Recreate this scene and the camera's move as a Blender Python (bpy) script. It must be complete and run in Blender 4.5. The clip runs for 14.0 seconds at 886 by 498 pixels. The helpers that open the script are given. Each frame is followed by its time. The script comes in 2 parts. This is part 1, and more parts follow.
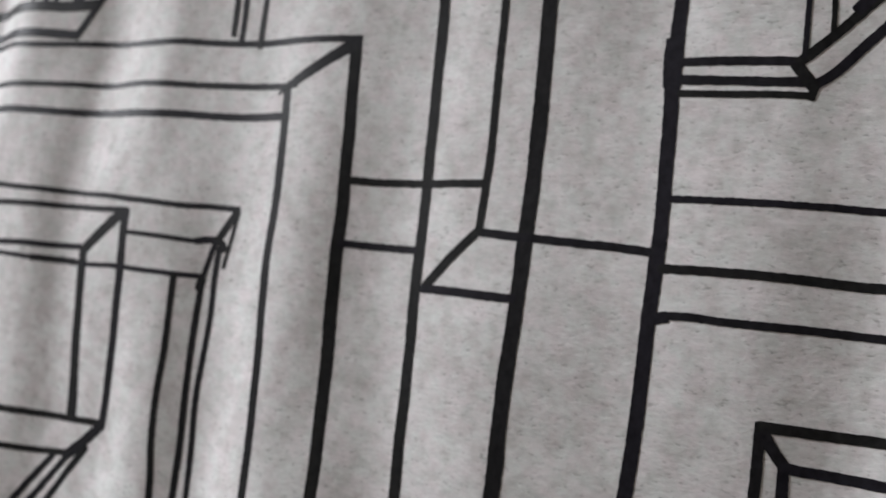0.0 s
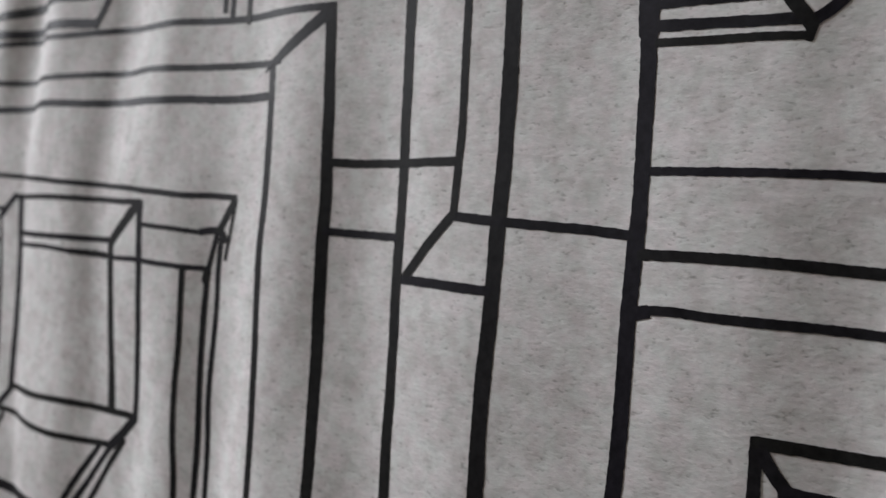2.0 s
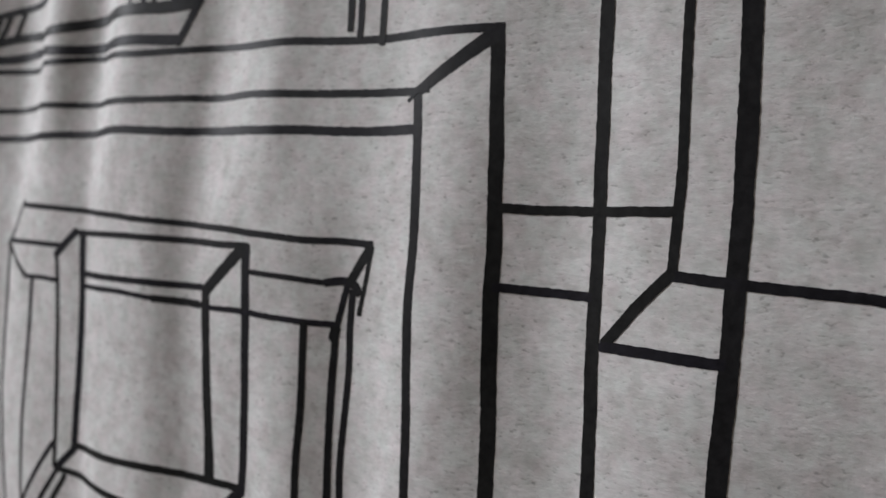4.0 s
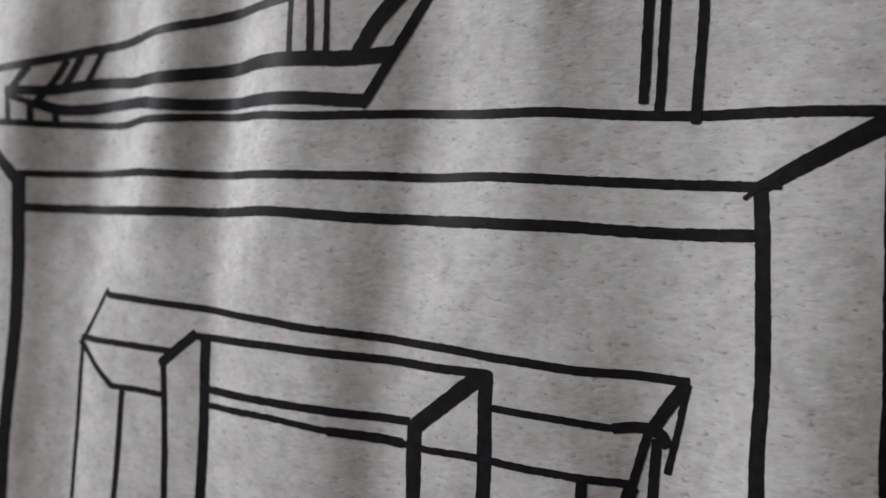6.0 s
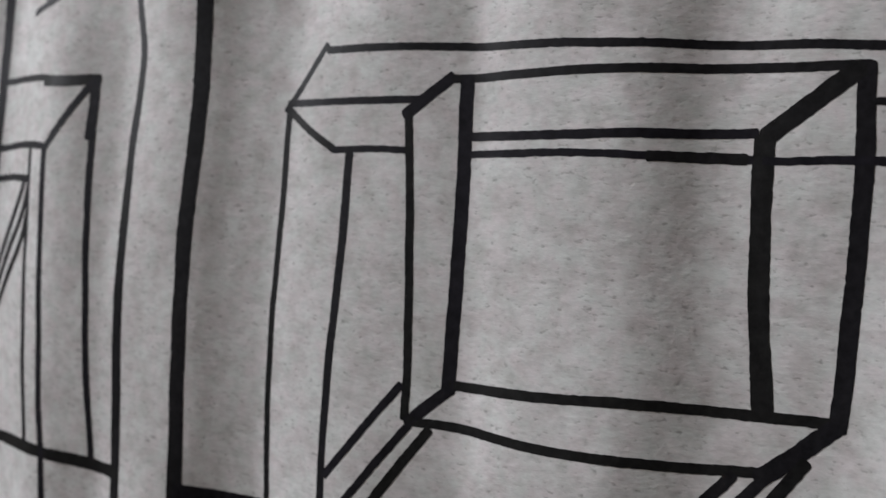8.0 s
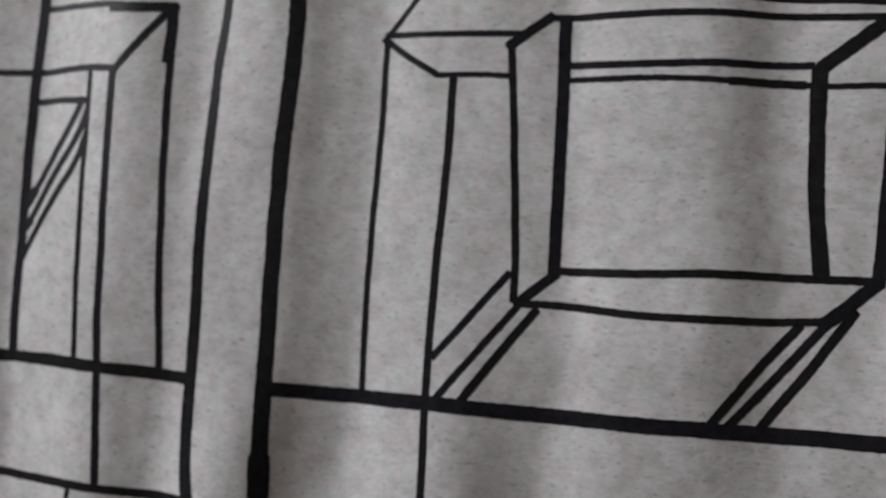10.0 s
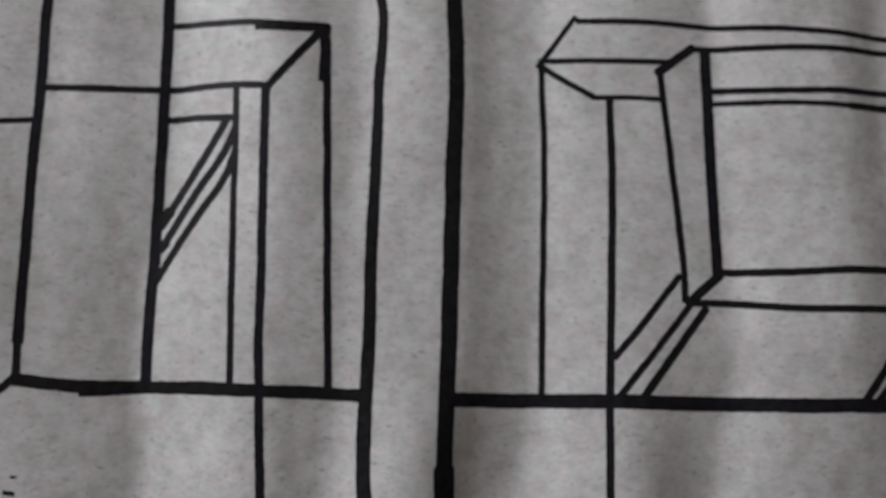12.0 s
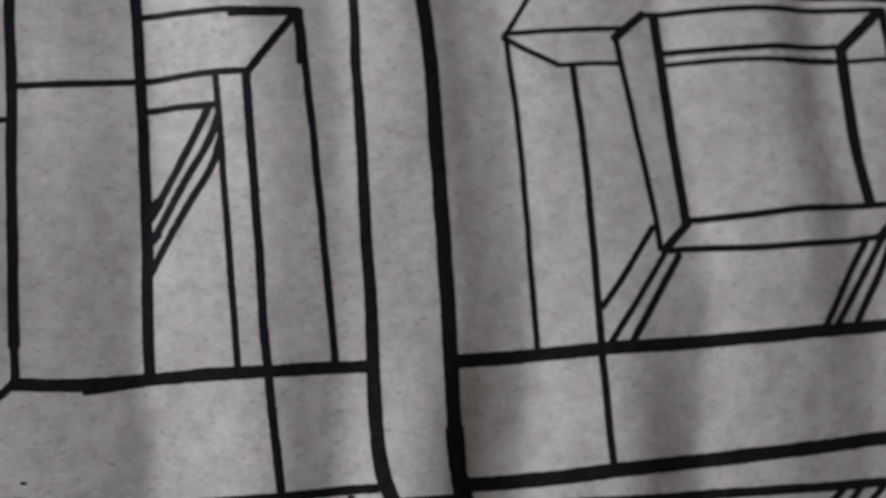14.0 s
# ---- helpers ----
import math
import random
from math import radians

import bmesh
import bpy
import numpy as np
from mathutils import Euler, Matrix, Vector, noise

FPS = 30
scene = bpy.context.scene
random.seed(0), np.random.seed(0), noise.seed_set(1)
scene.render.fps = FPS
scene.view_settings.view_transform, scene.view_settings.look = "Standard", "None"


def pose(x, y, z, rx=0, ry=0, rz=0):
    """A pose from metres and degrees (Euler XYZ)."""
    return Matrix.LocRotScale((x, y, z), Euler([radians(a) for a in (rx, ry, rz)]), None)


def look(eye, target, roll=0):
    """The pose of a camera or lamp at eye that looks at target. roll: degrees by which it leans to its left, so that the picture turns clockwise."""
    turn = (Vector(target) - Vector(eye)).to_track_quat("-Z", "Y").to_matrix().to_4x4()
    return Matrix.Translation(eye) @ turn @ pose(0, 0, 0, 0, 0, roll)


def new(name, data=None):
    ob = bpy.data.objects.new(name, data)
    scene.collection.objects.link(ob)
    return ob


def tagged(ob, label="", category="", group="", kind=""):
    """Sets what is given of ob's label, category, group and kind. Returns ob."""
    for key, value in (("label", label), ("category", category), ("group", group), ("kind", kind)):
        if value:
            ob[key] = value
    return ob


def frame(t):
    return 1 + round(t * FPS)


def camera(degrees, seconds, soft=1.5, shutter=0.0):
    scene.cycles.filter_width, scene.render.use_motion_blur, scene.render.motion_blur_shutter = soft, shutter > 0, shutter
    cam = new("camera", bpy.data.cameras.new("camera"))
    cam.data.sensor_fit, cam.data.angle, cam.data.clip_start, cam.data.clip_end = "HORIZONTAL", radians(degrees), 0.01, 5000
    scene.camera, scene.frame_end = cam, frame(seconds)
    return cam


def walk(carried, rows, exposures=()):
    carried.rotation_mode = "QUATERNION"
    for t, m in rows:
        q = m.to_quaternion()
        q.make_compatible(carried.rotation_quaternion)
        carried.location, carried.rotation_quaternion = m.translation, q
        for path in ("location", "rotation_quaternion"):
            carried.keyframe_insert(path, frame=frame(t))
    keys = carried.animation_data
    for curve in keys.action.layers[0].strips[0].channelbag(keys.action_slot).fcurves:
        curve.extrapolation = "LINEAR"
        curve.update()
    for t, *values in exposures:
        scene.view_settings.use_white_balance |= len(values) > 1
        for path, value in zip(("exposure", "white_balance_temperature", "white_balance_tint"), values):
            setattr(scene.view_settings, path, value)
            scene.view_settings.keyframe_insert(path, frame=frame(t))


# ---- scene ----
# ---------- camera ----------
cam = camera(48.45, 14.0, soft=1.6)
cam.data.dof.use_dof, cam.data.dof.focus_distance, cam.data.dof.aperture_fstop = True, 0.092, 35.0   # close focus of a small lens
PATH = [
    (0, 0.00923, -0.10529, 1.50080, 93.779, -7.708, 28.313),
    (0.5, 0.02090, -0.10662, 1.50212, 93.577, -9.041, 32.185),
    (1, 0.02851, -0.09839, 1.50683, 91.322, -7.250, 35.598),
    (1.5, 0.03066, -0.08265, 1.51240, 91.314, -4.926, 39.742),
    (2, 0.02456, -0.08025, 1.51108, 88.132, -4.744, 40.978),
    (2.5, 0.01695, -0.08387, 1.51425, 88.821, -5.293, 40.802),
    (2.7, 0.01543, -0.08310, 1.51403, 88.192, -4.231, 40.686),
    (4.8, -0.02565, -0.08724, 1.52158, 88.157, -4.694, 36.215),
    (5, -0.03116, -0.08787, 1.52313, 88.428, -4.574, 35.560),
    (5.5, -0.04380, -0.08721, 1.52318, 88.679, -4.149, 33.747),
    (6, -0.05547, -0.08639, 1.52243, 89.388, -4.345, 31.302),
    (6.5, -0.07170, -0.08765, 1.51689, 89.691, -4.097, 28.682),
    (7, -0.07933, -0.09017, 1.50640, 90.519, -4.919, 27.593),
    (7.5, -0.08471, -0.09111, 1.49369, 92.011, -6.142, 26.708),
    (8, -0.09383, -0.09325, 1.48963, 90.522, -5.407, 26.658),
    (8.2, -0.09837, -0.09597, 1.48890, 90.875, -4.972, 24.706),
    (10.3, -0.13614, -0.12532, 1.46409, 95.763, -3.965, 7.979),
    (10.5, -0.14195, -0.12702, 1.46228, 96.327, -2.545, 6.102),
    (11, -0.15655, -0.13004, 1.45846, 98.065, -1.785, 2.173),
    (11.5, -0.17096, -0.13054, 1.45733, 98.622, -2.368, -1.859),
    (12, -0.18653, -0.12962, 1.45425, 100.455, -1.765, -5.122),
    (12.5, -0.19164, -0.13328, 1.45421, 99.906, -0.872, -7.487),
    (13, -0.19287, -0.12894, 1.45682, 98.696, -2.316, -8.498),
    (13.5, -0.20553, -0.12342, 1.44851, 100.254, 2.230, -12.438),
    (14, -0.20451, -0.13104, 1.44986, 100.152, 4.322, -12.101),
]
EXPOSURES = [(0.0, 0.45), (1.0, 0.33), (1.5, 0.24), (2.0, 0.20), (5.0, 0.0), (6.5, -0.09), (7.5, -0.15), (10.5, -0.30), (12.0, -0.36), (14.0, -0.42)]
walk(cam, [(t, pose(x, y, z, rx, ry, rz)) for t, x, y, z, rx, ry, rz in PATH], EXPOSURES)

# ---------- world and light ----------
world = bpy.data.worlds.new("world")
scene.world = world
world.use_nodes = True
sky = world.node_tree.nodes.new("ShaderNodeTexSky")
sky.sky_type, sky.sun_disc = "NISHITA", False
sky.sun_elevation, sky.sun_rotation = radians(35), radians(200)
world.node_tree.links.new(sky.outputs[0], world.node_tree.nodes["Background"].inputs[0])
world.node_tree.nodes["Background"].inputs[1].default_value = 0.08

WINDOW_X, WINDOW_Y, WINDOW_Z = -2.00, -0.82, 2.45      # middle of the unseen window added in the side wall
# area lamp added in that opening as the grazing light from upper left
lamp_data = bpy.data.lights.new("added_window_light", "AREA")
lamp_data.shape, lamp_data.size, lamp_data.size_y = "RECTANGLE", 0.6, 0.9
lamp_data.energy = 57.0
lamp_data.color = (0.968, 0.986, 1.042)
lamp = new("added_window_light", lamp_data)
lamp.matrix_world = look((WINDOW_X + 0.02, WINDOW_Y, WINDOW_Z), (-0.115, -0.02, 1.49))


# ---------- materials ----------
def material(name):
    m = bpy.data.materials.new(name)
    m.use_nodes = True
    return m, m.node_tree.nodes, m.node_tree.links, m.node_tree.nodes["Principled BSDF"]


def noise_node(nodes, links, vector, scale, detail=4.0, rough=0.6):
    n = nodes.new("ShaderNodeTexNoise")
    n.inputs["Scale"].default_value, n.inputs["Detail"].default_value, n.inputs["Roughness"].default_value = scale, detail, rough
    links.new(vector, n.inputs["Vector"])
    return n.outputs["Fac"]


def ramp(nodes, links, fac, stops):
    r = nodes.new("ShaderNodeValToRGB")
    while len(r.color_ramp.elements) < len(stops):
        r.color_ramp.elements.new(0.5)
    for e, (at, c) in zip(r.color_ramp.elements, stops):
        e.position, e.color = at, (*c, 1)
    links.new(fac, r.inputs[0])
    return r.outputs[0]


def mixed(nodes, links, a, b, fac=1.0, kind="MULTIPLY"):
    n = nodes.new("ShaderNodeMix")
    n.data_type, n.blend_type = "RGBA", kind
    n.inputs["Factor"].default_value = fac
    links.new(a, n.inputs["A"])
    links.new(b, n.inputs["B"])
    return n.outputs["Result"]


def paper_material():
    m, nodes, links, bsdf = material("drawing_paper")
    co = nodes.new("ShaderNodeTexCoord").outputs["Object"]
    squeeze = nodes.new("ShaderNodeMapping")
    squeeze.inputs["Scale"].default_value = (0.44, 1.0, 1.0)
    links.new(co, squeeze.inputs["Vector"])
    fibre = noise_node(nodes, links, squeeze.outputs[0], 2100, 4, 0.65)
    fleck = noise_node(nodes, links, squeeze.outputs[0], 2400, 3, 0.55)
    clouds = noise_node(nodes, links, co, 380, 4, 0.58)
    broad = noise_node(nodes, links, co, 90, 3, 0.55)
    patch = noise_node(nodes, links, squeeze.outputs[0], 1000, 3, 0.6)
    c6 = ramp(nodes, links, patch, [(0.32, (0.90, 0.897, 0.895)), (0.55, (1, 1, 1))])
    tint = noise_node(nodes, links, co, 420, 3, 0.6)
    c1 = ramp(nodes, links, fibre, [(0.28, (0.67, 0.665, 0.66)), (0.50, (0.765, 0.755, 0.745)), (0.72, (0.83, 0.825, 0.815))])
    c2 = ramp(nodes, links, clouds, [(0.30, (0.82, 0.812, 0.80)), (0.58, (1, 1, 1))])
    c3 = ramp(nodes, links, broad, [(0.30, (0.86, 0.855, 0.85)), (0.65, (1, 1, 1))])
    # shade of the small pits, put into the colour where the bump sinks
    pit_shade = ramp(nodes, links, fleck, [(0.27, (0.58, 0.575, 0.57)), (0.40, (1, 1, 1))])
    c5 = ramp(nodes, links, tint, [(0.35, (1.0, 0.955, 0.968)), (0.65, (0.968, 1.0, 0.985))])
    tone = mixed(nodes, links, mixed(nodes, links, mixed(nodes, links, c1, c6), c2), c3)
    links.new(mixed(nodes, links, mixed(nodes, links, tone, pit_shade, 0.9), c5), bsdf.inputs["Base Color"])
    low = nodes.new("ShaderNodeBump")
    low.inputs["Strength"].default_value, low.inputs["Distance"].default_value = 0.32, 0.00014
    links.new(clouds, low.inputs["Height"])
    pits = ramp(nodes, links, fleck, [(0.28, (0.0, 0.0, 0.0)), (0.46, (0.45, 0.45, 0.45)), (0.56, (0.55, 0.55, 0.55)), (0.72, (1.0, 1.0, 1.0))])
    bump = nodes.new("ShaderNodeBump")
    bump.inputs["Strength"].default_value, bump.inputs["Distance"].default_value = 0.34, 0.00008
    links.new(pits, bump.inputs["Height"])
    links.new(low.outputs[0], bump.inputs["Normal"])
    links.new(bump.outputs[0], bsdf.inputs["Normal"])
    bsdf.inputs["Roughness"].default_value = 0.72
    bsdf.inputs["Specular IOR Level"].default_value = 0.10
    return m


def ink_material():
    m, nodes, links, bsdf = material("marker_ink")
    co = nodes.new("ShaderNodeTexCoord").outputs["Object"]
    streak = noise_node(nodes, links, co, 900, 4, 0.7)
    c = ramp(nodes, links, streak, [(0.3, (0.0078, 0.0074, 0.0082)), (0.7, (0.021, 0.0202, 0.022))])
    pens = ramp(nodes, links, nodes.new("ShaderNodeObjectInfo").outputs["Random"], [(0.2, (0.97, 1.0, 0.90)), (0.8, (0.98, 0.94, 1.12))])
    links.new(mixed(nodes, links, c, pens), bsdf.inputs["Base Color"])
    bsdf.inputs["Roughness"].default_value = 0.5
    bsdf.inputs["Specular IOR Level"].default_value = 0.09
    bump = nodes.new("ShaderNodeBump")
    bump.inputs["Strength"].default_value, bump.inputs["Distance"].default_value = 0.4, 0.00006
    links.new(streak, bump.inputs["Height"])
    links.new(bump.outputs[0], bsdf.inputs["Normal"])
    return m


def plaster_material(name, colour):
    m, nodes, links, bsdf = material(name)
    co = nodes.new("ShaderNodeTexCoord").outputs["Object"]
    n = noise_node(nodes, links, co, 6, 6, 0.6)
    lo = tuple(c * 0.85 for c in colour)
    links.new(ramp(nodes, links, n, [(0.3, lo), (0.7, colour)]), bsdf.inputs["Base Color"])
    bsdf.inputs["Roughness"].default_value = 0.85
    return m


PAPER, INK = paper_material(), ink_material()
# paint of the added walls, warm so that their bounce warms the paper's shade
WALL_PAINT = plaster_material("wall_paint", (0.44, 0.41, 0.375))
FLOOR_PAINT = plaster_material("floor_boards", (0.20, 0.15, 0.11))


# ---------- helpers for meshes ----------
def mesh_object(name, bm, mat, parent=None, smooth=False, label=""):
    me = bpy.data.meshes.new(name)
    bmesh.ops.recalc_face_normals(bm, faces=bm.faces)
    bm.to_mesh(me)
    bm.free()
    me.materials.append(mat)
    if smooth:
        me.shade_smooth()
    ob = new(name, me)
    ob.parent = parent
    if label:
        ob["label"] = label
    return ob


def slab(bm, x0, x1, y0, y1, z0, z1):
    m = Matrix.Translation(((x0 + x1) / 2, (y0 + y1) / 2, (z0 + z1) / 2)) @ Matrix.Diagonal((x1 - x0, y1 - y0, z1 - z0, 1))
    bmesh.ops.create_cube(bm, size=1, matrix=m)


def structure(name, label, mat, *boxes):
    bm = bmesh.new()
    for b in boxes:
        slab(bm, *b)
    return tagged(mesh_object(name, bm, mat), label, name.split("_")[0], kind="structure")


# ---------- unseen room added round the drawing ---
X0, X1, Y0, Y1, Z1 = -2.00, 1.80, -3.00, 0.0125, 3.00
structure("floor", "plain brown boarded floor of the room", FLOOR_PAINT, (X0 - 0.2, X1 + 0.2, Y0 - 0.2, Y1 + 0.2, -0.1, 0.0))
structure("ceiling", "plain pale painted ceiling of the room", WALL_PAINT, (X0 - 0.2, X1 + 0.2, Y0 - 0.2, Y1 + 0.2, Z1, Z1 + 0.1))
structure("wall_north", "plain pale painted wall behind the drawing", WALL_PAINT, (X0, X1, Y1, Y1 + 0.15, 0, Z1))
structure("wall_south", "plain pale painted wall", WALL_PAINT, (X0, X1, Y0 - 0.15, Y0, 0, Z1))
structure("wall_east", "plain pale painted wall", WALL_PAINT, (X1, X1 + 0.15, Y0 - 0.15, Y1 + 0.15, 0, Z1))
wy0, wy1, wz0, wz1 = WINDOW_Y - 0.28, WINDOW_Y + 0.28, WINDOW_Z - 0.46, WINDOW_Z + 0.46
structure("wall_west", "plain pale painted wall with an added, unseen window opening", WALL_PAINT,
          (X0 - 0.15, X0, Y0 - 0.15, wy0, 0, Z1), (X0 - 0.15, X0, wy1, Y1 + 0.15, 0, Z1),
          (X0 - 0.15, X0, wy0, wy1, 0, wz0), (X0 - 0.15, X0, wy0, wy1, wz1, Z1))

# -- relief --
# The sheet's cockling: rises and falls of its slope from side to side, in millimetres across the sheet.
SLOPES = [(-150, 0.0), (-120, 0.1), (-108, -0.8), (-100.5, -0.95), (-97, 1.2), (-88, 0.6), (-80, -0.6), (-75.5, -0.5), (-72, 0.9),
          (-65, 0.5), (-61, 0.2), (-57, -1.0), (-50, -0.9), (-46, 1.0), (-38, 0.5), (-30, -0.3), (-24, -0.6), (-21, 1.0), (-15, 0.45),
          (-11, -0.15), (-8, -0.35), (-3, -0.6), (1, -0.55), (4.5, 0.45), (7.5, 0.95), (12, 0.65),
          (17, 0.15), (21, -0.7), (26, -0.9), (29.5, -0.3), (33, 0.6), (37, 0.75), (42, 0.0), (50, -0.65),
          (58, -0.5), (64, 0.7), (70, 0.4), (80, -0.5), (88, -0.2), (95, 0.1), (105, -0.4), (118, -0.1), (150, 0.0)]
STEEP = 0.22
_u = np.linspace(-150, 150, 1201)
_s = np.interp(_u, [a for a, b in SLOPES], [b for a, b in SLOPES])
_k = np.exp(-np.linspace(-3, 3, 11) ** 2 / 2)
_s = np.convolve(np.pad(_s, 5, mode="edge"), _k / _k.sum(), mode="valid")
_s = _s - np.convolve(np.pad(_s, 140, mode="reflect"), np.ones(281) / 281, mode="valid")   # no long drift
_h = np.cumsum(_s) * (_u[1] - _u[0]) * STEEP

# How the whole sheet hangs: soft swells, in millimetres, row by row from below.
HANG_U, HANG_V = np.arange(-110, 111, 20), np.array([-30, -10, 10, 30, 50])
HANG = np.array([
    [-1.7, -1.24, -0.02, -1.32, 0.3, 0.86, 0.66, 0.45, 0.12, -0.03, -0.35, -0.69],
    [0.44, -0.28, 0.99, -0.43, -0.41, -0.68, -0.59, 0.57, 0.19, -0.08, -0.79, -2.03],
    [0.56, -0.76, 1.46, 0.19, 0.25, 0.2, -0.05, 0.28, -0.18, -0.28, -0.06, -0.98],
    [-0.05, -0.56, 0.25, -0.49, 0.6, 0.94, 0.65, -0.77, -0.22, -0.29, -0.62, -0.71],
    [-0.06, -0.25, -0.87, -0.95, -0.85, -0.28, 0.35, -1.62, 0.26, 0.22, -1.19, -1.5],
])
# Where single waves deepen or fade from below upwards, in millimetres.
RIPPLE_U, RIPPLE_V = np.arange(-115, 116, 10), np.array([-45, -15, 15, 45])
RIPPLE = np.array([
    [0.37, 0.3, -0.11, 0.49, -0.44, 0.74, -0.95, 0.19, 0.46, -1.05, -0.78, -0.2, -0.05, -0.17, -0.07, -0.08, -0.01, -0, -0.01, -0, -0, -0, 0, -0],
    [-0.8, -0.08, 0.66, 0.41, 0.54, -0.47, 0.15, 1.11, 1.05, 0.53, 0.74, 1.29, 0.21, -1.7, -0.3, -1.59, 0.11, 0.63, -0.5, -0.05, 0.11, 0.04, 0.46, -0.63],
    [-1.14, -0.4, 0.55, 1.17, -0.32, -0.4, -1.42, -0.2, -0.84, -0.71, -0.47, 0.79, 0.28, -0.09, 0.78, -0.47, 0.36, -0.73, -0.17, -0.05, 0.38, 0.92, 0.86, -0.16],
    [-0.05, 0.08, 0.01, 0.22, 0.43, 2.21, 0.06, -1.18, 1.87, -1.33, 0.7, -0.45, -1.44, -0.84, 0.34, -0.27, -0.05, -0.37, -0.14, -0.37, 0.28, 1.03, 1.04, 0.31],
])


def relief(u, v):
    """How far the paper stands out towards the viewer, in millimetres, at u across and v up from its middle."""
    lean = 1.2 * math.sin(v / 19.0 + u / 40.0) + 0.6 * math.sin(v / 8.0 - u / 23.0)
    lean += 5.0 * min(1.0, max(0.0, (v - 20.0) / 20.0)) * math.exp(-((u - 24.0) / 9.0) ** 2)
    deep = 1.0 + 0.12 * math.sin(v / 31.0 + u / 17.0)
    small = 0.05 * math.sin(u / 5.1 + 1.7 * math.sin(v / 9.0)) * math.sin(v / 6.3 + u / 11.0)
    small += 0.04 * math.sin(u / 2.3 + 2.0 * math.sin(v / 7.0 + u / 31.0) + v / 15.0) * math.sin(v / 4.7 - u / 9.0 + 1.3 * math.sin(u / 13.0))
    bulge = 1.2 - 2.6 * min(1.6, (u / 100.0) ** 2)
    # lower part bent back further than measured, so that it shades darker downwards
    shade_curl = -6.0 * (1 - math.exp(-0.00065 * min(0.0, v + 18.0) ** 2))
    ripple = float(np.exp(-((v - RIPPLE_V) / 18.0) ** 2) @ RIPPLE @ np.exp(-((u - RIPPLE_U) / 6.5) ** 2))
    hang = float(np.exp(-((v - HANG_V) / 24.0) ** 2) @ HANG @ np.exp(-((u - HANG_U) / 24.0) ** 2))
    return deep * float(np.interp(u + lean, _u, _h)) + small + bulge + shade_curl + hang + ripple
# -- end relief --


# ---------- the drawing ----------
drawing = tagged(new("drawing"), "black marker drawing of windows on cockled white paper against a wall", "drawing")
drawing.location = (-0.115, 0.0, 1.490)
SHEET_W, SHEET_H, THICK = 297.0, 210.0, 0.12


def sheet():
    nu, nv = 595, 211
    verts, faces = [], []
    for back in (0, 1):
        for j in range(nv):
            v = -SHEET_H / 2 + SHEET_H * j / (nv - 1)
            for i in range(nu):
                u = -SHEET_W / 2 + SHEET_W * i / (nu - 1)
                verts.append((u / 1000, (verts[j * nu + i][1] + THICK / 1000) if back else -relief(u, v) / 1000, v / 1000))
    n = nu * nv
    for j in range(nv - 1):
        for i in range(nu - 1):
            a = j * nu + i
            faces.append((a, a + 1, a + nu + 1, a + nu))
            faces.append((n + a, n + a + nu, n + a + nu + 1, n + a + 1))
    edge = [i for i in range(nu)] + [j * nu + nu - 1 for j in range(1, nv)] + [(nv - 1) * nu + i for i in range(nu - 2, -1, -1)] + [j * nu for j in range(nv - 2, 0, -1)]
    for a, b in zip(edge, edge[1:] + edge[:1]):
        faces.append((a, n + a, n + b, b))
    me = bpy.data.meshes.new("sheet")
    me.from_pydata(verts, [], faces)
    me.materials.append(PAPER)
    me.shade_smooth()
    ob = new("sheet", me)
    ob.parent = drawing
    ob["label"] = "white paper sheet with vertical waves"


sheet()
pen = random.Random(7)
laid = [0]


def smooth_line(points, step=0.30):
    """Points along a gently curved pen line through the given ones, about step millimetres apart."""
    pts = [Vector(p) for p in points]
    if len(pts) == 2:
        pts = [pts[0], (pts[0] + pts[1]) / 2, pts[1]]
    ext = [pts[0] * 2 - pts[1]] + pts + [pts[-1] * 2 - pts[-2]]
    line = []
    for a, b, c, d in zip(ext, ext[1:], ext[2:], ext[3:]):
        n = max(2, int((c - b).length / step))
        l0, l1, l2 = max((b - a).length, 1e-3), max((c - b).length, 1e-3), max((d - c).length, 1e-3)
        mb = ((c - b) / l1 * l0 + (b - a) / l0 * l1) / (l0 + l1) * l1
        mc = ((d - c) / l2 * l1 + (c - b) / l1 * l2) / (l1 + l2) * l1
        for k in range(n):
            s = k / n
            line.append(b * (2 * s ** 3 - 3 * s ** 2 + 1) + mb * (s ** 3 - 2 * s ** 2 + s) + c * (3 * s ** 2 - 2 * s ** 3) + mc * (s ** 3 - s ** 2))
    line.append(pts[-1])
    return line


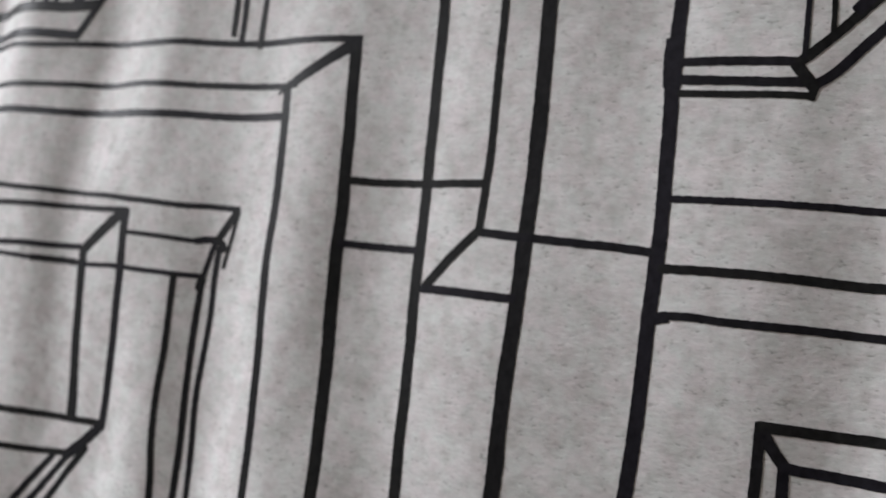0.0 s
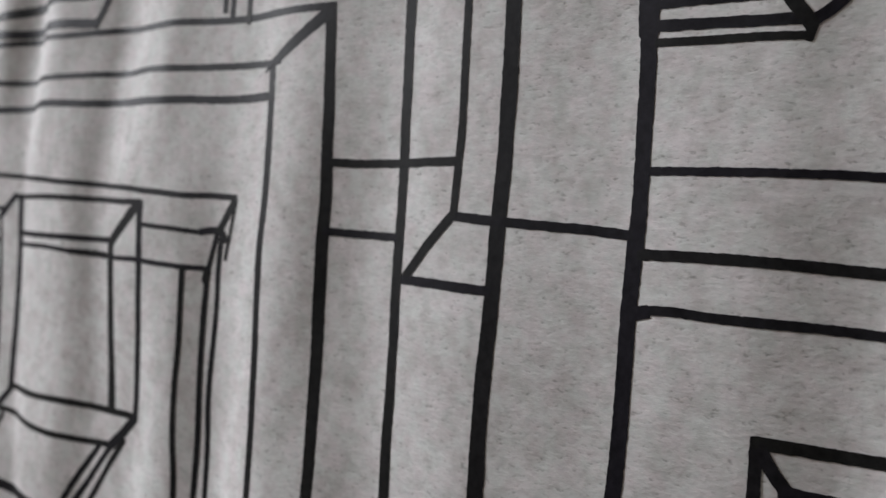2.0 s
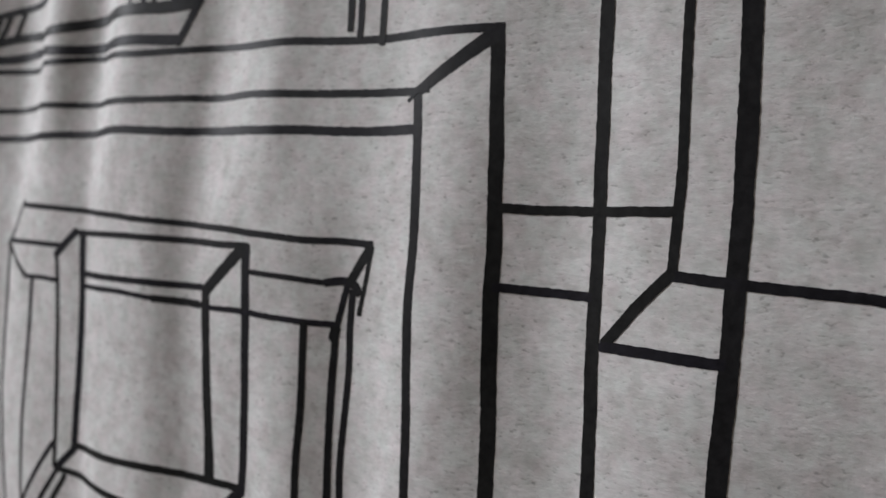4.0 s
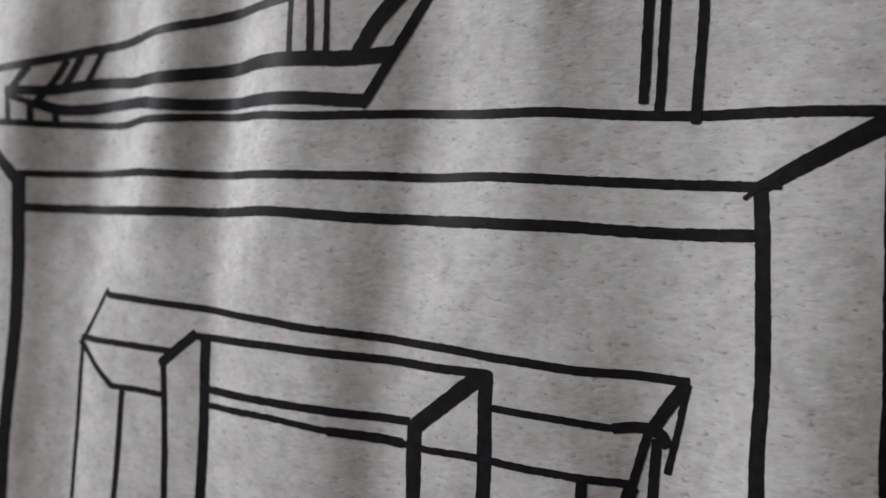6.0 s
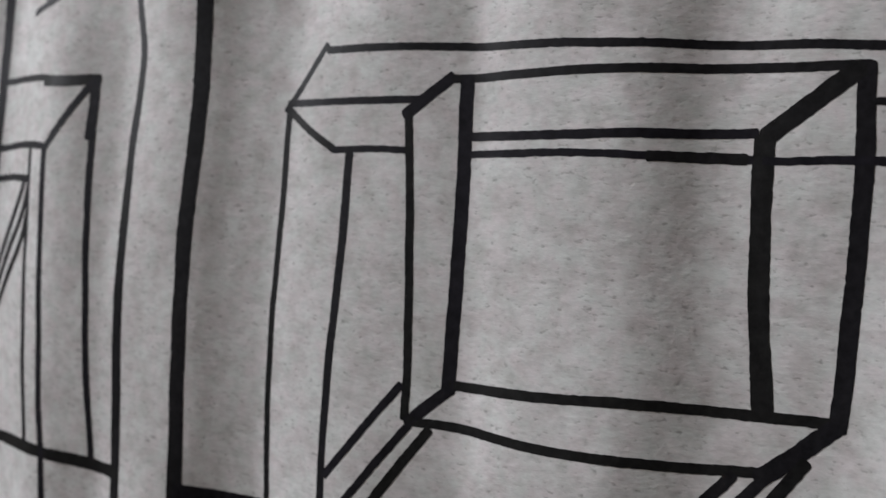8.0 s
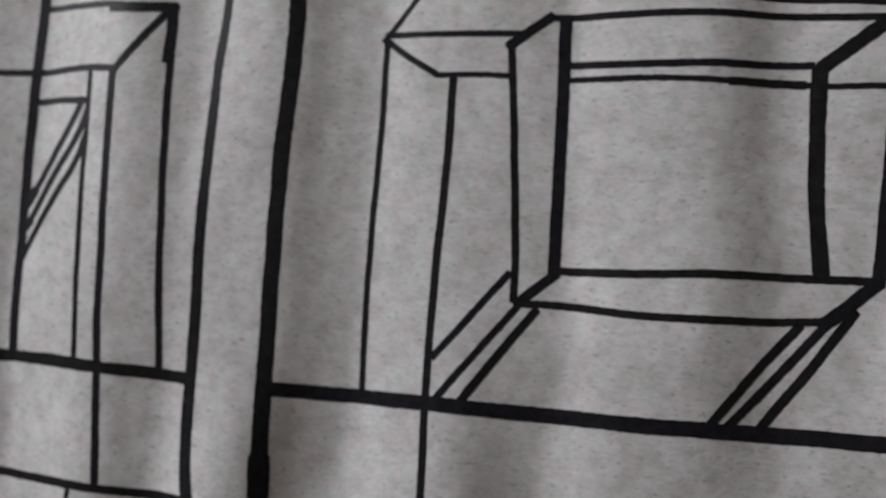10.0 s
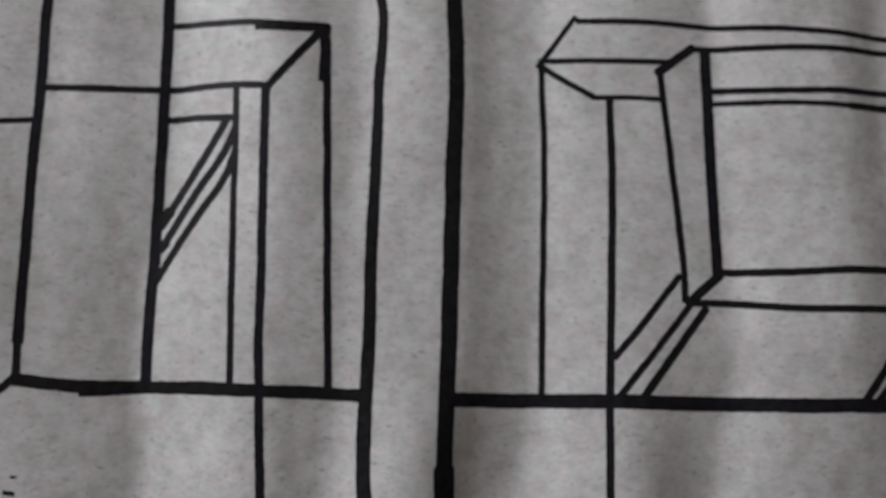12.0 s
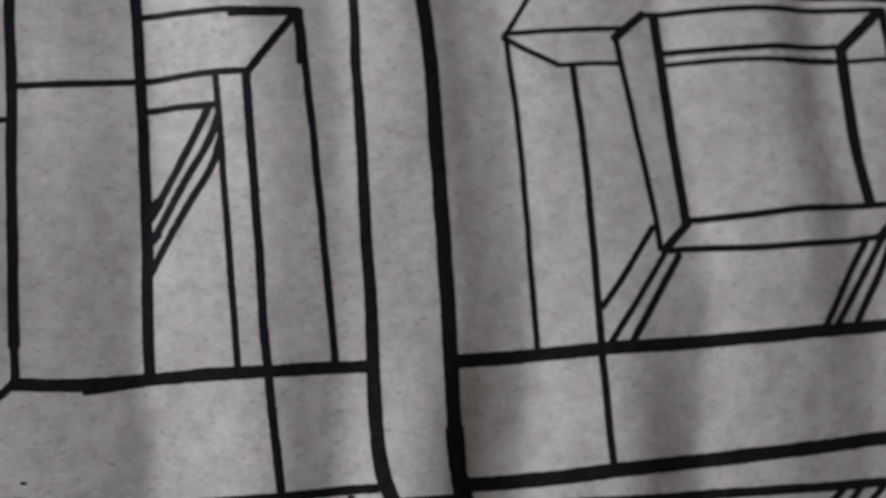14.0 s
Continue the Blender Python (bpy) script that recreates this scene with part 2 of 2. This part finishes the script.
def ink(name, width, *points):
    """One marker stroke, width (or first and last width) and points in millimetres from the sheet's middle, on the waves of the paper."""
    first, last = width if isinstance(width, tuple) else (width, width)
    laid[0] += 1
    lift = 0.02 + 0.0003 * laid[0]
    line = smooth_line(points)
    seed = pen.uniform(0, 500)
    total = len(line)
    rims = []
    for i, p in enumerate(line):
        d = (line[min(i + 1, total - 1)] - line[max(i - 1, 0)]).normalized()
        side = Vector((-d.y, d.x))
        rims.append((p, d, side))
    left, right = [], []
    for i, (p, d, side) in enumerate(rims):
        width = first + (last - first) * i / (total - 1)
        rough = [0.5 * width * (1 + 0.09 * noise.noise((seed + k * 31, i * 0.06, 0)) + 0.07 * noise.noise((seed + k * 31, i * 0.29, 4))) + 0.055 * noise.noise((seed + k * 31, i * 0.55, 7)) + 0.04 * noise.noise((seed + k * 31, i * 1.15, 3)) for k in (0, 1)]
        sway = side * 0.10 * noise.noise((seed, i * 0.047, 9))
        left.append(p + sway + side * rough[0])
        right.append(p + sway - side * rough[1])
    caps = []
    for p, d, side, sign, width in ((*rims[-1], 1, last), (*rims[0], -1, first)):
        blunt = pen.uniform(0.25, 0.6)
        caps.append([p + sign * (side * math.cos(a) + d * math.sin(a) * blunt) * width * 0.5 for a in (math.pi * k / 6 for k in range(1, 6))])
    bm = bmesh.new()

    def at(q, up):
        return bm.verts.new((q.x / 1000, -(relief(q.x, q.y) + up) / 1000, q.y / 1000))

    top_l, top_r = [at(q, lift) for q in left], [at(q, lift) for q in right]
    mid = [at((a + b) / 2, lift) for a, b in zip(left, right)]
    for i in range(total - 1):
        bm.faces.new((top_l[i], mid[i], mid[i + 1], top_l[i + 1]))
        bm.faces.new((mid[i], top_r[i], top_r[i + 1], mid[i + 1]))
    end = [at(q, lift) for q in caps[0]]
    start = [at(q, lift) for q in caps[1]]
    ring_end = [top_l[-1]] + end + [top_r[-1]]
    ring_start = [top_r[0]] + start + [top_l[0]]
    for a, b in zip(ring_end, ring_end[1:]):
        bm.faces.new((mid[-1], a, b))
    for a, b in zip(ring_start, ring_start[1:]):
        bm.faces.new((mid[0], a, b))
    for face in bm.faces:
        face.smooth = True
    rim = [bm.verts.new(q.co) for q in top_l + end + top_r[::-1] + start]
    base = [bm.verts.new((q.co.x, q.co.y + (lift + 0.02) / 1000, q.co.z)) for q in rim]
    for i in range(len(rim)):
        k = (i + 1) % len(rim)
        bm.faces.new((rim[i], rim[k], base[k], base[i]))
    look_label = "thick black marker line" if last > 1.6 else "thin black marker line" if last < 0.9 else ""
    return mesh_object(name, bm, INK, drawing, label=look_label)


# big frame
ink("frame_line", 1.75, (48.77, 45.40), (49.35, 35.46), (49.96, 25.71), (50.42, 15.92), (52.03, -1.46), (52.70, -14.33), (52.11, -33.10))
ink("frame_line", 1.36, (38.38, 39.17), (39.13, 32.35), (39.98, 22.47), (40.36, 13.22), (41.48, 2.85), (42.69, -16.37), (42.38, -35.23))
ink("frame_line", (1.8, 1.35), (49.28, 45.22), (44.84, 42.73), (41.87, 40.98), (38.38, 38.87))
ink("frame_line", 0.97, (-74.50, 44.01), (-55.47, 43.96), (-41.95, 44.17), (-24.82, 44.93), (-10.64, 44.74), (3.03, 45.30), (9.12, 45.21), (20.05, 45.32), (25.92, 45.15), (32.21, 45.23), (40.36, 45.43), (49.59, 45.49))
ink("frame_line", 0.96, (-61.43, 36.95), (-46.61, 37.61), (-17.27, 38.05), (1.36, 38.54), (15.69, 38.88), (20.55, 38.86), (29.49, 38.84), (38.91, 38.96))
ink("frame_line", 1.15, (-60.96, 32.38), (-32.89, 33.16), (-13.01, 33.97), (-0.59, 34.05), (13.77, 34.28), (21.11, 34.40), (29.91, 34.41), (38.40, 34.72))
ink("frame_line", 1.85, (-73.30, 43.34), (-65.98, 39.51), (-60.92, 35.54))
ink("frame_line", (1.1, 2.0), (-74.92, 44.85), (-72.93, 34.57), (-72.16, 28.66), (-70.34, 22.65), (-70.21, 10.52), (-70.18, -1.41), (-70.24, -12.93), (-70.03, -27.84), (-70.13, -35.21), (-69.90, -42.89), (-69.42, -46.66), (-68.21, -50.34))
ink("frame_line", 2.21, (-61.35, 36.55), (-59.62, 13.11), (-59.71, -1.11), (-59.58, -16.35), (-59.52, -31.17), (-59.45, -40.73))
ink("frame_line", 2.77, (-59.45, -40.63), (-59.25, -45.98))
ink("frame_line", 2.63, (-59.55, -40.73), (-59.25, -46.09), (-58.41, -50.63))
ink("frame_line", 1.10, (-68.43, -49.84), (-64.22, -49.77), (-59.42, -50.01))
# inner window
ink("window_line", 0.86, (-42.66, 21.96), (-24.78, 21.93), (-6.86, 21.65), (8.09, 21.54), (18.24, 21.23), (25.32, 21.15), (29.68, 21.35), (33.55, 21.34))
ink("window_line", 0.79, (-42.78, 22.64), (-45.24, 19.10), (-48.03, 14.95))
ink("window_line", 0.82, (-47.84, 15.89), (-37.27, 16.10), (-29.54, 16.31))
ink("window_line", 0.87, (-47.83, 15.26), (-43.73, 12.54), (-40.21, 10.57))
ink("window_line", 0.75, (-40.52, 10.56), (-34.83, 10.82), (-30.70, 10.79))
ink("window_line", 0.86, (-47.51, 14.94), (-47.00, -1.38), (-46.98, -16.98), (-46.62, -31.14))
ink("window_line", 1.06, (-38.08, 10.63), (-37.79, -0.88), (-37.92, -16.70), (-37.83, -31.14), (-37.60, -39.79), (-37.24, -47.54))
ink("window_line", 0.98, (-30.88, 14.76), (-29.22, -0.17), (-28.05, -12.27), (-27.79, -17.64))
ink("window_line", 1.33, (-31.28, 14.55), (-29.33, 16.11), (-25.97, 18.82))
ink("window_line", 1.60, (-24.32, 18.73), (-23.94, 9.34), (-23.50, -2.61), (-23.14, -14.24))
ink("window_line", 0.91, (-25.87, 18.57), (-19.76, 18.78), (-13.25, 19.04), (-1.97, 19.32), (8.68, 19.47), (14.48, 19.63))
ink("window_line", 1.59, (14.35, 19.68), (14.83, 10.66), (14.82, 1.02), (14.61, -8.83), (14.46, -12.24))
ink("window_line", 1.76, (13.83, 19.31), (6.51, 13.20))
ink("window_line", 1.92, (6.32, 13.10), (6.67, 2.91), (7.26, -4.77), (8.15, -11.61))
ink("window_line", 0.93, (-23.86, 12.50), (-15.41, 12.68), (-8.17, 12.95), (-1.88, 13.22), (5.62, 13.49))
ink("window_line", 0.77, (-23.74, 10.66), (-15.21, 10.97), (-7.97, 11.06), (-4.12, 10.98), (3.35, 11.08), (7.33, 11.04), (14.11, 11.34), (18.95, 11.26), (24.44, 11.34), (29.39, 11.45))
ink("window_line", 1.02, (-4.02, 10.98), (0.14, 11.09), (4.87, 11.10))
ink("window_line", 1.02, (-22.95, -13.41), (-13.92, -13.18), (-5.01, -12.48), (5.53, -11.94), (11.16, -11.73), (14.31, -11.64))
ink("window_line", 1.29, (-23.04, -13.93), (-25.15, -15.85), (-27.38, -18.04))
ink("window_line", 0.98, (-27.38, -17.84), (-19.95, -17.71), (-13.50, -18.05), (-4.70, -17.82), (3.36, -17.34), (8.35, -16.89))
ink("window_line", 1.59, (14.31, -12.04), (11.84, -14.34), (8.36, -17.38))
ink("bracket_line", 0.90, (-28.55, -14.15), (-33.30, -20.31), (-37.40, -25.54))
ink("bracket_line", 0.91, (-27.27, -18.24), (-32.41, -24.96), (-37.02, -31.03))
ink("bracket_line", 1.08, (-24.83, -18.40), (-29.64, -25.11), (-33.75, -31.08))
ink("bracket_line", 1.09, (6.03, -17.46), (1.22, -23.53), (-3.63, -30.36))
ink("bracket_line", 1.08, (9.28, -16.76), (4.08, -23.33), (-1.60, -30.23))
ink("bracket_line", 1.16, (12.12, -15.42), (7.60, -22.17), (2.27, -29.94))
ink("window_line", 0.70, (15.40, 16.45), (21.03, 16.43), (27.15, 16.28), (30.59, 16.66))
ink("window_line", 1.03, (27.24, 16.28), (28.91, 16.66), (30.50, 16.76))
ink("window_line", 1.19, (33.30, 21.00), (32.09, 19.07), (30.69, 16.66))
ink("window_line", 0.68, (33.48, 21.10), (33.00, 17.03), (32.31, 12.98))
ink("window_line", 1.09, (30.41, 16.56), (31.35, 16.46), (32.24, 15.39))
ink("window_line", 0.83, (30.32, 16.47), (29.82, 13.96), (29.30, 11.26))
ink("window_line", 1.04, (24.83, 11.25), (25.09, 0.99), (24.87, -8.31), (26.20, -19.92), (26.78, -32.52))
ink("window_line", 1.03, (29.20, 11.26), (29.19, 5.64), (29.16, -0.63), (29.71, -19.24), (29.91, -31.66))
ink("window_line", 1.38, (29.30, 10.97), (29.03, 9.71))
ink("window_line", 0.97, (31.18, 15.79), (31.18, 11.54), (31.46, 7.67), (30.97, -4.94), (31.80, -18.85), (32.42, -31.19))
# ground lines
ink("ground_line", 1.90, (-59.41, -31.70), (-46.91, -31.47), (-38.23, -31.27), (-17.48, -31.10), (7.96, -30.38), (19.72, -30.05))
ink("ground_line", 1.70, (-116.35, -30.76), (-107.79, -31.52), (-100.12, -31.28), (-83.98, -31.32), (-69.68, -31.52))
ink("ground_line", 0.98, (-107.67, -32.35), (-104.22, -32.08), (-98.57, -31.47))
ink("ground_line", 2.06, (-57.97, -48.39), (-52.20, -48.61), (-37.54, -48.16), (-18.63, -47.79), (5.85, -47.01), (18.05, -46.78))
ink("ground_line", 1.20, (-117.60, -47.27), (-100.57, -47.72), (-86.78, -47.78), (-70.24, -47.72))
ink("ground_line", 1.39, (-44.41, -52.10), (-22.98, -52.75), (-10.58, -53.02), (5.61, -53.37), (17.43, -53.59))
ink("ground_line", 0.97, (-73.76, -48.64), (-73.94, -50.61))
ink("ground_line", 0.80, (-87.10, -48.20), (-87.30, -49.73))
ink("bracket_line", 1.03, (-1.53, -53.61), (-3.97, -55.51))
ink("bracket_line", 1.08, (1.54, -53.64), (-0.78, -55.86))
ink("bracket_line", 1.07, (5.37, -53.89), (2.77, -56.18))
# left doorway
ink("doorway_line", 0.95, (-99.91, 18.71), (-89.16, 18.84), (-83.65, 18.32), (-77.54, 18.57))
ink("doorway_line", 1.43, (-87.34, 18.23), (-82.13, 18.17), (-77.54, 18.46))
ink("doorway_line", 1.08, (-78.34, 18.21), (-81.83, 13.57), (-85.35, 9.06))
ink("doorway_line", 1.50, (-78.04, 18.54), (-77.76, 15.07), (-77.75, 10.67))
ink("doorway_line", 1.03, (-77.37, 11.73), (-76.25, -9.42), (-75.15, -30.66))
ink("doorway_line", 0.95, (-115.42, 8.50), (-107.89, 8.76), (-100.48, 9.13), (-90.88, 9.72), (-85.15, 9.36))
ink("doorway_line", 1.16, (-85.46, 9.36), (-84.83, -9.79), (-84.20, -30.50), (-83.24, -44.45), (-83.09, -47.01))
ink("doorway_line", 0.89, (-89.52, 9.68), (-89.16, 1.02), (-88.76, -9.79), (-88.06, -30.75))
ink("doorway_line", 0.95, (-98.91, 4.88), (-94.67, 5.17), (-89.42, 5.08))
ink("hatch_line", 1.04, (-90.37, 5.31), (-93.92, -1.58), (-97.59, -8.16))
ink("hatch_line", 1.55, (-97.49, -7.66), (-98.84, -9.89))
ink("hatch_line", 1.03, (-89.30, 3.65), (-90.40, 0.84), (-93.87, -4.94), (-98.10, -12.32))
ink("hatch_line", 1.33, (-97.79, -12.02), (-98.73, -13.03))
ink("hatch_line", 1.02, (-89.05, 0.51), (-89.85, -2.11), (-93.63, -8.39), (-97.15, -14.15), (-99.04, -17.71))
ink("doorway_line", 1.52, (-101.17, 38.87), (-100.18, 23.59), (-99.45, 6.01), (-99.25, -13.54), (-99.45, -24.88), (-99.40, -31.07))
ink("doorway_line", 1.36, (-115.73, 36.12), (-116.30, 21.22), (-115.97, 4.93), (-116.05, -12.86), (-115.99, -26.08))
ink("doorway_line", 1.04, (-115.97, -24.84), (-115.86, -30.23))
ink("doorway_line", 0.77, (-122.76, 3.08), (-119.97, 3.46), (-116.20, 3.87))
ink("doorway_line", 1.00, (-115.75, -30.33), (-117.64, -32.13), (-119.64, -33.80))
ink("pen_mark", 0.55, (-115.96, -45.31), (-114.72, -45.50))
ink("pen_mark", 0.35, (-115.29, -43.35), (-114.68, -43.34))
ink("doorway_line", 1.06, (-85.45, 40.53), (-84.37, 35.96), (-82.59, 31.76))
ink("doorway_line", 0.99, (-82.41, 32.08), (-84.52, 30.83), (-93.11, 28.15))
ink("pen_mark", 1.19, (-88.94, 32.84), (-87.46, 32.55))
ink("pen_mark", 1.11, (-90.56, 30.32), (-88.70, 29.47))
# upper ledge
ink("post_line", 0.98, (26.70, 70.30), (26.97, 56.14), (27.07, 46.34))
ink("post_line", 0.92, (28.31, 70.19), (28.52, 56.05), (28.59, 45.67))
ink("post_line", 0.96, (31.96, 69.99), (32.06, 55.88), (32.08, 44.58))
ink("ledge_line", 1.11, (-80.37, 50.19), (-77.66, 50.99), (-63.92, 51.89), (-50.37, 54.48), (-38.22, 55.29), (-29.77, 56.35), (-23.78, 57.44), (-15.66, 58.07), (-7.51, 59.68), (5.10, 60.47))
ink("ledge_line", (1.3, 1.75), (-65.28, 48.48), (-57.33, 48.72), (-52.47, 49.57), (-35.10, 49.52), (-25.68, 50.57), (-19.70, 51.03), (-5.08, 51.28), (-0.82, 51.73))
ink("ledge_line", 1.46, (-59.87, 46.80), (-56.64, 46.08), (-52.16, 46.18), (-46.83, 46.81), (-30.77, 46.26), (-21.97, 46.62), (-9.64, 46.67), (-3.95, 46.59))
ink("ledge_line", 1.17, (7.82, 65.19), (4.52, 60.27), (2.93, 58.15), (-0.64, 52.13), (-3.92, 46.09))
ink("ledge_line", 1.81, (2.06, 61.26), (-0.35, 58.33), (-3.05, 55.18), (-5.09, 51.58))
ink("hatch_line", 0.67, (-14.18, 57.71), (-13.59, 51.55))
ink("hatch_line", 0.87, (-11.57, 58.08), (-10.87, 51.68))
ink("hatch_line", 0.66, (-9.43, 58.19), (-8.94, 51.82))
ink("ledge_line", 1.15, (-64.23, 48.48), (-61.54, 51.72))
ink("ledge_line", 0.94, (-64.83, 48.37), (-63.90, 43.78))
ink("ledge_line", 0.85, (-64.59, 47.76), (-60.12, 46.69))
ink("ledge_line", 0.99, (-60.59, 46.52), (-60.25, 43.76))
ink("ledge_line", 0.98, (-56.96, 45.96), (-56.84, 44.02))
ink("hatch_line", 0.94, (-55.90, 52.68), (-58.96, 47.97), (-60.41, 46.32))
ink("hatch_line", 1.04, (-53.73, 53.42), (-55.86, 49.39))
ink("hatch_line", 0.80, (-50.53, 54.06), (-52.55, 50.08))
# pillars
ink("pillar_line", 1.53, (60.20, 62.92), (61.00, 50.64), (61.65, 32.32), (62.29, 12.88), (63.06, 0.18), (63.66, -12.31), (63.94, -30.88))
ink("pillar_line", 1.05, (69.40, 61.63), (69.90, 49.44), (70.04, 39.56), (70.43, 29.03), (70.22, 21.49))
ink("pillar_line", 1.94, (75.33, 62.23), (75.70, 50.10), (76.33, 29.34), (76.41, 14.37), (76.16, 2.32), (76.40, -9.68), (76.03, -28.12))
ink("pillar_line", 1.72, (91.39, 62.14), (91.48, 49.96), (91.42, 44.69), (91.63, 36.81), (92.22, 20.09), (92.04, 13.67), (91.97, 4.80), (91.56, -6.74), (91.46, -25.07))
ink("pillar_line", 2.20, (91.23, 45.37), (91.22, 42.78), (91.43, 39.99))
ink("beam_line", 0.98, (50.17, 26.49), (60.21, 26.71), (70.46, 27.29))
ink("beam_line", 0.97, (50.48, 18.14), (61.55, 18.28))
ink("beam_line", 1.03, (69.74, 21.29), (75.80, 21.11), (81.36, 21.03), (91.72, 20.76))
ink("beam_line", 1.19, (70.13, 21.49), (66.89, 17.91), (63.58, 13.95))
ink("beam_line", 1.06, (63.29, 13.56), (69.18, 13.67), (75.99, 13.69))
ink("beam_line", 0.81, (92.72, 26.99), (103.00, 27.28), (115.03, 27.31), (127.68, 27.24))
ink("beam_line", 1.05, (92.63, 19.04), (100.95, 19.34), (115.77, 19.39), (128.28, 19.44))
ink("beam_line", 0.92, (92.43, 13.58), (94.18, 13.88), (100.26, 13.99), (116.24, 14.32), (128.64, 14.36))
ink("pen_mark", 1.37, (92.33, 13.29), (94.08, 13.78))
# upper box
ink("box_line", 1.00, (92.22, 42.76), (98.23, 42.90), (104.87, 42.95))
ink("box_line", 1.06, (92.42, 40.75), (98.51, 40.71), (106.03, 40.74))
ink("box_line", 0.79, (92.32, 39.12), (98.60, 39.18), (106.72, 39.22))
ink("box_line", 0.61, (104.69, 62.93), (105.19, 50.73), (105.45, 43.12))
ink("box_line", 0.60, (107.33, 62.69), (107.78, 50.54), (107.96, 45.98))
ink("box_line", 1.13, (104.78, 42.75), (108.00, 45.76), (111.22, 49.17), (113.30, 51.35), (121.70, 60.06))
ink("box_line", 1.38, (110.08, 48.69), (110.84, 49.55), (112.39, 51.15), (120.49, 60.05))
ink("box_line", 1.10, (106.16, 40.13), (107.79, 41.18), (111.49, 45.19), (115.65, 49.68), (117.00, 50.88), (125.82, 59.40))
ink("box_line", 1.31, (104.58, 42.65), (106.72, 39.97))
ink("box_line", 0.84, (106.82, 40.35), (106.50, 38.92))
# lower box
ink("box_line", 1.23, (104.95, 3.80), (105.07, -0.94), (105.07, -4.04), (105.14, -8.90))
ink("box_line", 1.19, (104.85, 3.40), (110.80, 3.60), (117.13, 3.74), (129.46, 3.73))
ink("box_line", 1.28, (105.22, 3.12), (106.33, 1.39), (107.64, -0.26))
ink("box_line", 1.22, (107.64, -0.26), (107.71, -2.30), (107.89, -6.50))
ink("box_line", 1.18, (107.54, -0.50), (112.17, -0.52), (117.50, -0.53), (129.85, -0.66))
# corner spurs
ink("pen_mark", 0.44, (37.04, 37.90), (38.27, 38.97))
ink("pen_mark", 0.74, (38.27, 39.17), (40.08, 39.14))
